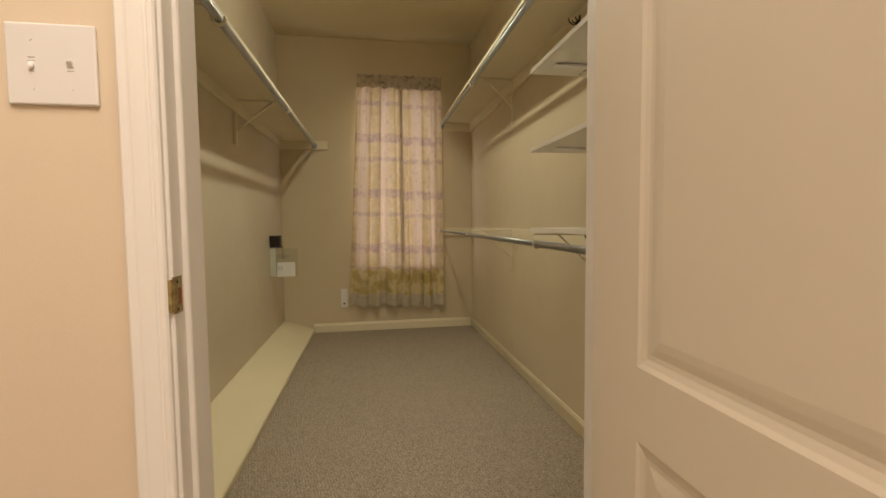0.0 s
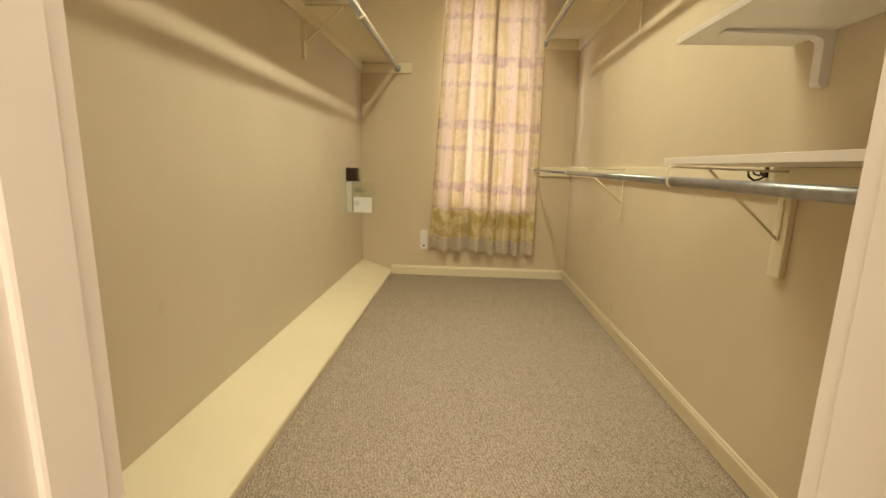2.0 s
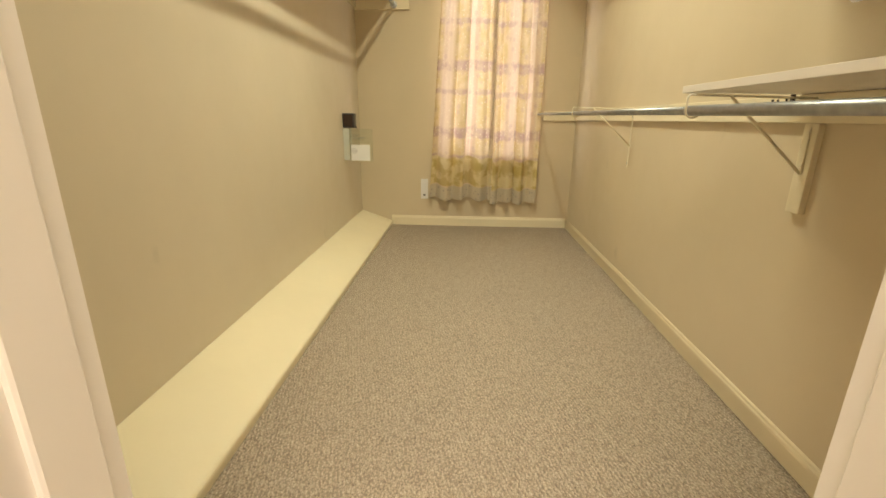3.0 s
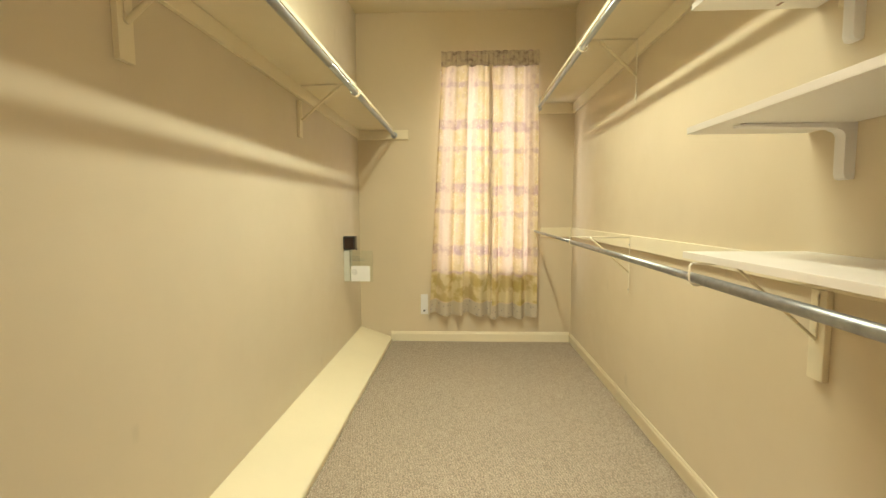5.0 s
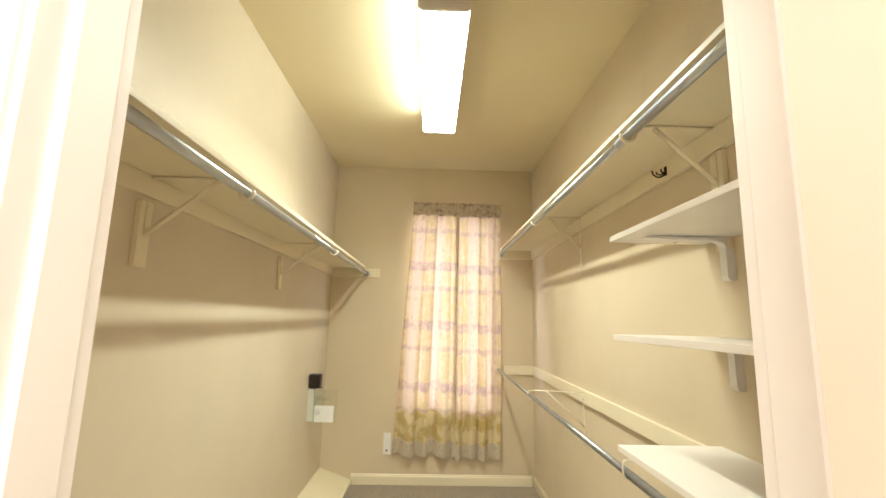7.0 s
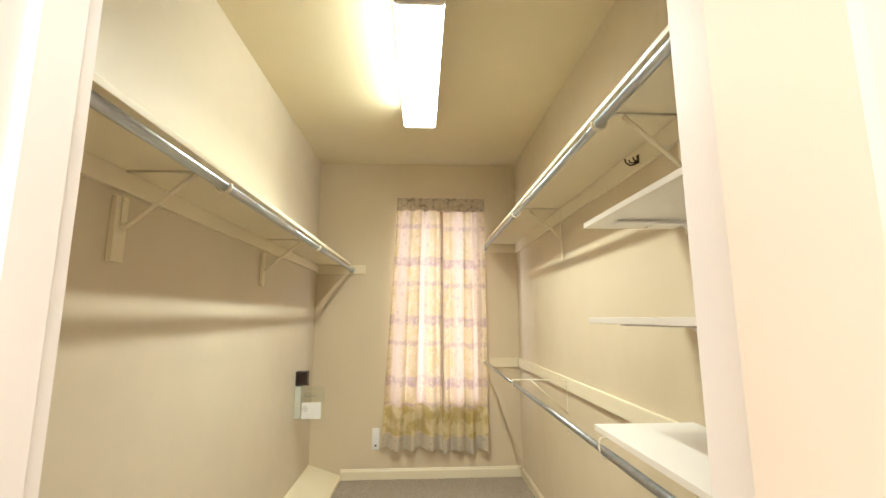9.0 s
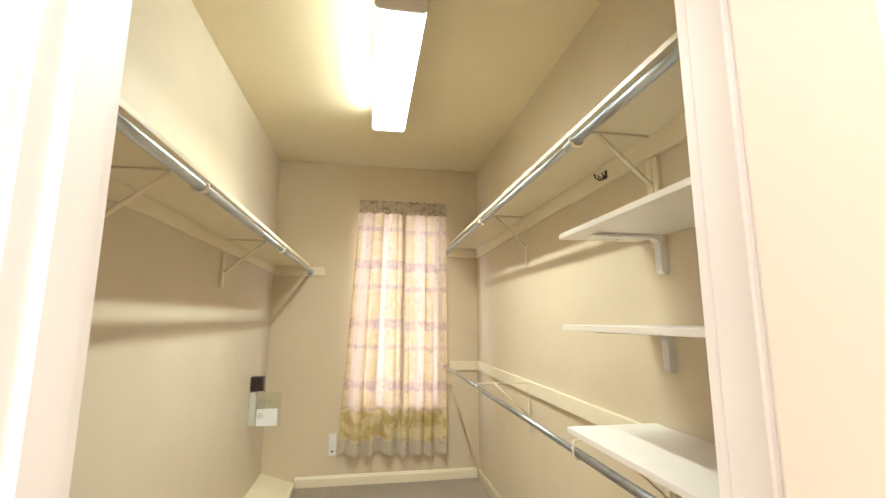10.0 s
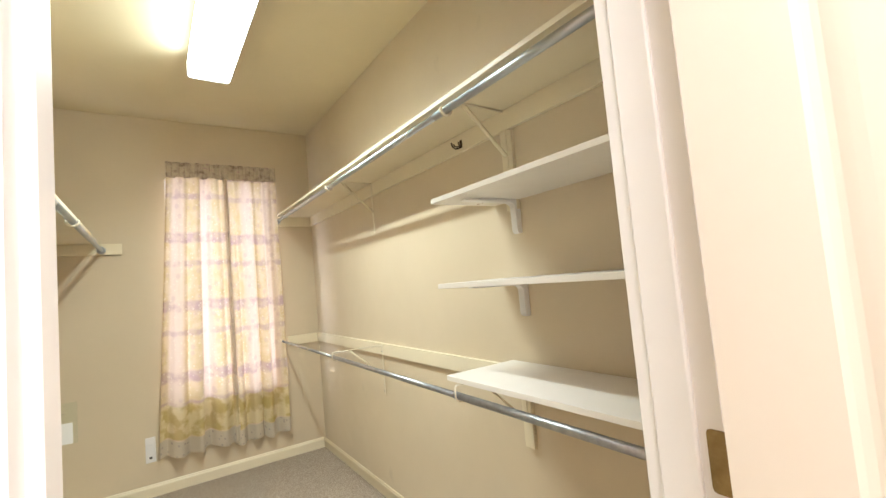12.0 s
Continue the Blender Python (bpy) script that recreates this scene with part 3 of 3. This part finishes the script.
def small_shelf(z, front, y1, tilt, label, bracket, gap=0.001):
    s = thing("wall_shelf", label, "shelf", "short white shelves", (W, y1, z))
    L = y1 - YI - 0.004
    bm = box(front - W, -0.002, -L, 0, -0.018, 0.0, 0.0012)
    bmesh.ops.rotate(bm, verts=bm.verts, matrix=Matrix.Rotation(radians(tilt), 3, "Y"), cent=(0, 0, 0))
    part("shelf_board", bm, MELA, s)
    fx = front - W
    edge = box(fx - 0.0006, fx - 0.0001, -L + 0.002, -0.002, -0.017, -0.001)
    bmesh.ops.rotate(edge, verts=edge.verts, matrix=Matrix.Rotation(radians(tilt), 3, "Y"), cent=(0, 0, 0))
    part("edge_strip", edge, MELA, s)
    if bracket:
        yb = 0.592 - y1
        d = W - front
        out = []
        arm = d - 0.055
        out += [(-0.0, -0.0185), (-arm, -0.0185 - gap), (-arm - 0.004, -0.0205 - gap), (-arm, -0.0235 - gap), (-0.046, -0.031)]
        for k in range(7):
            a = radians(90 - 90 * k / 6)
            out.append((-0.044 + 0.018 * math.cos(a), -0.052 + 0.018 * math.sin(a)))
        out += [(-0.025, -0.136), (-0.021, -0.147), (-0.012, -0.151), (-0.001, -0.149), (0.0, -0.138)]
        part("shelf_bracket", prism([(a, b) for a, b in out], "y", yb - 0.015, yb + 0.015), PLASTIC, s, "white moulded bracket with a rounded inner corner")
    return s


s1 = small_shelf(1.645, 1.478, 0.722, 0.0, "short white melamine shelf on a white bracket, highest of three", True, 0.005)
for dy, w in ((-0.105, 0.050), (-0.040, 0.020)):
    part("mark", box(-0.118, -0.110, dy, dy + w, -0.0186, -0.0181), RED, s1, "faded brown mark under the shelf")
small_shelf(1.327, 1.478, 0.722, 0.0, "short white melamine shelf on a white bracket, middle of three", True)
small_shelf(0.9968, 1.470, 0.702, 0.0, "short white melamine shelf lying on the waist-high rail", False)


def coat_hook(z, y, lean):
    h = thing("coat_hook", "dark bronze double coat hook screwed to the cream cleat", "coat hook", "coat hooks", (W - CLEAT_D, y, z))
    bm = box(-0.003, 0.0, -0.008, 0.008, -0.020, 0.016, 0.0015)
    part("back_plate", bm, BRONZE, h)
    long_ = [(-0.003, 0, -0.010), (-0.016, 0, -0.024), (-0.034, 0, -0.028), (-0.050, 0, -0.018), (-0.054, 0, -0.002)]
    part("long_prong", tube(long_, 0.0032, 8), BRONZE, h, smooth=True)
    for s in (-1, 1):
        p_ = [(-0.003, 0, -0.004), (-0.014, s * 0.010, -0.014), (-0.026, s * 0.016, -0.010), (-0.029, s * 0.017, 0.0)]
        part("short_prong", tube(p_, 0.0028, 8), BRONZE, h, smooth=True)
    return h


coat_hook(1.945, 0.892, 0)
coat_hook(0.968, 0.722, 0)


# ---- curtain ----
def curtain_panel(name, x_top0, x_top1, x_bot0, x_bot1, z_bot, phase, folds, inner_u, fwd, label):
    """A gathered panel on a rod: header above, folds that widen downwards."""
    c = thing(name, label, "curtain", "window curtains", ((x_top0 + x_top1) / 2, D - 0.06, 2.30))
    o = Vector((x_top0 + x_top1, 2 * D - 0.12, 4.60)) / 2
    rng = random.Random(phase * 10)
    n, rows_, top = 240, 46, 2.285
    # from the inner edge outwards the cloth folds back on itself in a few places: (start, length)
    backs = [(0.05, 0.05), (0.46 + 0.06 * phase, 0.012)]
    profile, px, py = [], 0.0, 0.0
    for i in range(n + 1):
        profile.append((px, py))
        turned = next((w for a, w in backs if a <= i / n < a + w), 0)
        px += -1 / n if turned else 1 / n
        py = py + 0.012 / (n * turned) if turned else py * (1 - 5.0 / n)
    profile = [(a / px, b * (1 if phase == 1 else -1)) for a, b in profile]
    bumps = [(rng.uniform(0.5, 1.0), rng.uniform(-0.5, 0.5)) for _ in range(folds + 2)]
    bm = bmesh.new()
    uvl = bm.loops.layers.uv.new("cloth")
    grid, uvs = [], {}
    for j in range(rows_ + 1):
        f = j / rows_
        row = []
        for i in range(n + 1):
            u = i / n
            di = i if inner_u == 0.0 else n - i
            w, layer = profile[di]
            uu = w if inner_u == 0.0 else 1 - w
            inner = min(1.0, di / n / 0.15)
            x = (x_top0 + (x_top1 - x_top0) * uu) * (1 - f) + (x_bot0 + (x_bot1 - x_bot0) * uu) * f
            k = u * folds
            ia = int(k)
            am = bumps[ia][0] * (1 - k + ia) + bumps[ia + 1][0] * (k - ia)
            ph = bumps[ia][1] * (1 - k + ia) + bumps[ia + 1][1] * (k - ia)
            fold = math.sin(2 * math.pi * k + ph * 1.4 + 0.5 * math.sin(3 * f + phase))
            tiny = math.sin(2 * math.pi * k * 2.6 + phase) * 0.22 * (1 - 0.6 * f)
            depth = (0.012 + 0.022 * min(1, f * 1.6)) * am * (0.25 + 0.75 * inner)
            y = D - 0.062 - fwd * (1 - inner) - layer + depth * (fold + tiny) + 0.012 * math.sin(2.2 * f * 3 + phase) * f
            x += 0.006 * math.cos(2 * math.pi * k + ph) * f
            sag = 0.010 * math.sin(2 * math.pi * k * 0.5 + phase) + 0.006 * fold
            z = top + (z_bot + sag - top) * f
            v = bm.verts.new((x - o.x, y - o.y, z - o.z))
            uvs[v] = (u * 0.75 + phase * 0.37, z - z_bot - sag * f)
            row.append(v)
        grid.append(row)
    for a, b in zip(grid, grid[1:]):
        for i in range(n):
            fc = bm.faces.new((a[i], a[i + 1], b[i + 1], b[i]))
            for lp in fc.loops:
                lp[uvl].uv = uvs[lp.vert]
    part("drape", bm, CLOTH, c, smooth=True)
    # gathered header over the rod
    bm = bmesh.new()
    grid = []
    for j, (z, off) in enumerate(((2.278, 0.004), (2.292, 0.010), (2.315, 0.013), (2.345, 0.012), (2.368, 0.008), (2.386, 0.006), (2.398, 0.006))):
        row = []
        for i in range(n + 1):
            u = i / n
            g = math.sin(2 * math.pi * u * folds * 3.6 + phase) * 0.6 + math.sin(2 * math.pi * u * folds * 6.1 + 1.3 * phase) * 0.4
            z2 = z + (0.003 * math.sin(2 * math.pi * u * folds * 1.5 + phase) if j in (0, 6) else 0)
            row.append(bm.verts.new((x_top0 + (x_top1 - x_top0) * u - o.x, D - 0.062 - off - 0.0035 * g - o.y, z2 - o.z)))
        grid.append(row)
    for a, b in zip(grid, grid[1:]):
        for i in range(n):
            bm.faces.new((a[i], a[i + 1], b[i + 1], b[i]))
    ext = bmesh.ops.extrude_face_region(bm, geom=list(bm.faces))
    bmesh.ops.translate(bm, verts=[v for v in ext["geom"] if isinstance(v, bmesh.types.BMVert)], vec=(0, 0.002, 0))
    part("header", bm, HEADER, c, "darker gathered header of the curtain", smooth=True)
    return c


curtain_panel("window_curtain", 0.710, 1.122, 0.590, 1.122, 0.248, 1, 4, 1.0, 0.012,
              "thin straw and mauve plaid curtain, daylit, its edge askew")
curtain_panel("window_curtain", 1.094, 1.495, 1.094, 1.495, 0.225, 2, 4, 0.0, -0.008,
              "thin straw and mauve plaid curtain, daylit, hanging straight")
r = thing("curtain_rod", "thin white curtain rod bracketed to the wall", "curtain rod", at=(1.1, D - 0.05, 2.34))
part("bar", box(-0.385, 0.395, -0.0045, 0.0045, -0.008, 0.008, 0.002), PLASTIC, r)
for x in (-0.386, 0.386):
    part("return", box(x - 0.003, x + 0.003, 0.004, 0.050, -0.008, 0.008, 0.001), PLASTIC, r)


# ---- small things on the walls ----
def wall_outlet():
    # tall plate with two receptacles, nothing plugged in
    o = thing("wall_outlet", "tall white double wall outlet on the tan wall", "outlet", at=(0.550, D, 0.322))
    part("cover_plate", box(-0.031, 0.031, -0.006, 0.0, -0.087, 0.087, 0.003), PLASTIC, o)
    for z in (0.024, -0.052):
        part("receptacle", box(-0.016, 0.016, -0.0085, -0.005, z - 0.018, z + 0.018, 0.003), PLASTIC, o)
    for z in (-0.052,):
        part("slot", box(-0.009, 0.008, -0.0092, -0.0084, z - 0.008, z + 0.006), SLOT, o)
    return o


wall_outlet()
b = thing("black_box", "small black plastic box fixed to the wall", "black box", at=(0.0, 2.70, 0.836))
part("case", box(0.0, 0.084, -0.02, 0.05, 0.0, 0.100, 0.004), BLACK, b)
part("face", box(0.010, 0.074, -0.0225, -0.0195, 0.010, 0.090, 0.001), mat("dark_brown_screen", (0.03, 0.015, 0.012), 0.2), b, "glossy dark front")
bm = tube([(0.084, 0.0, 0.004), (0.094, 0.0, -0.002), (0.098, 0.0, 0.008), (0.102, 0.0, 0.004)], 0.003, 8)
part("cord", bm, BLACK, b, smooth=True)
h = thing("leaflet_holder", "clear plastic leaflet holder with a white leaflet", "leaflet holder", at=(0.0, 2.70, 0.590))
part("back_box", box(0.0, 0.046, -0.02, 0.05, 0.012, 0.240, 0.003), HOLDER, h)
part("sleeve", box(0.047, 0.216, -0.026, -0.0225, 0.010, 0.240, 0.001), CLEAR, h)
part("leaflet", box(0.056, 0.196, -0.0275, -0.0265, 0.012, 0.128, 0.0003), LABELP, h)
part("mark", disc(bmesh.new(), (0.080, -0.0276, 0.082), (0, -1, 0), 0.019, 0.0005, 24), INK, h)
part("mark_centre", disc(bmesh.new(), (0.080, -0.0282, 0.082), (0, -1, 0), 0.0155, 0.0004, 24), LABELP, h)
part("line_of_print", box(0.072, 0.088, -0.0291, -0.0287, 0.079, 0.085), INK, h)
for z, w in ((0.192, 0.055), (0.178, 0.10), (0.166, 0.09)):
    part("line_of_print", box(0.060, 0.060 + w, -0.0222, -0.0216, z, z + 0.004), INK, h)


# ---- lamps ----
lamp = thing("ceiling_light", "long lit fluorescent ceiling light with a white lens", "ceiling light", at=(0.908, 1.486, H - 0.006))
part("housing", box(-0.095, 0.105, -0.600, 0.590, -0.045, 0.006, 0.003), PLASTIC, lamp)
prof = [(-0.103, -0.045), (-0.103, -0.125), (-0.095, -0.138), (-0.08, -0.142), (0.09, -0.142), (0.103, -0.138), (0.108, -0.125), (0.108, -0.045)]
part("lens", prism(prof, "y", -0.588, 0.575), LENS, lamp, "glowing white lens")
part("side_panel", box(0.1085, 0.1105, -0.59, 0.577, -0.132, -0.02), PLASTIC, lamp)
for y0, y1 in ((-0.600, -0.5885), (0.5755, 0.587)):
    cap = [(a * 1.02, b * 1.01) for a, b in prof]
    part("end_cap", prism([(a, b) for a, b in cap], "y", y0, y1), PLASTIC, lamp)
# added fixture, never in view, to go with the outer room's lamp
rl = thing("ceiling_light", "added round ceiling light for the outer room, out of view", "ceiling light", at=(0.75, -1.55, H))
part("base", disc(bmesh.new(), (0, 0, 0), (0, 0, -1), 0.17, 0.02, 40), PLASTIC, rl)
part("bowl", disc(bmesh.new(), (0, 0, -0.0201), (0, 0, -1), 0.15, 0.04, 40), ADDED_LENS, rl, "glowing bowl of the added light")
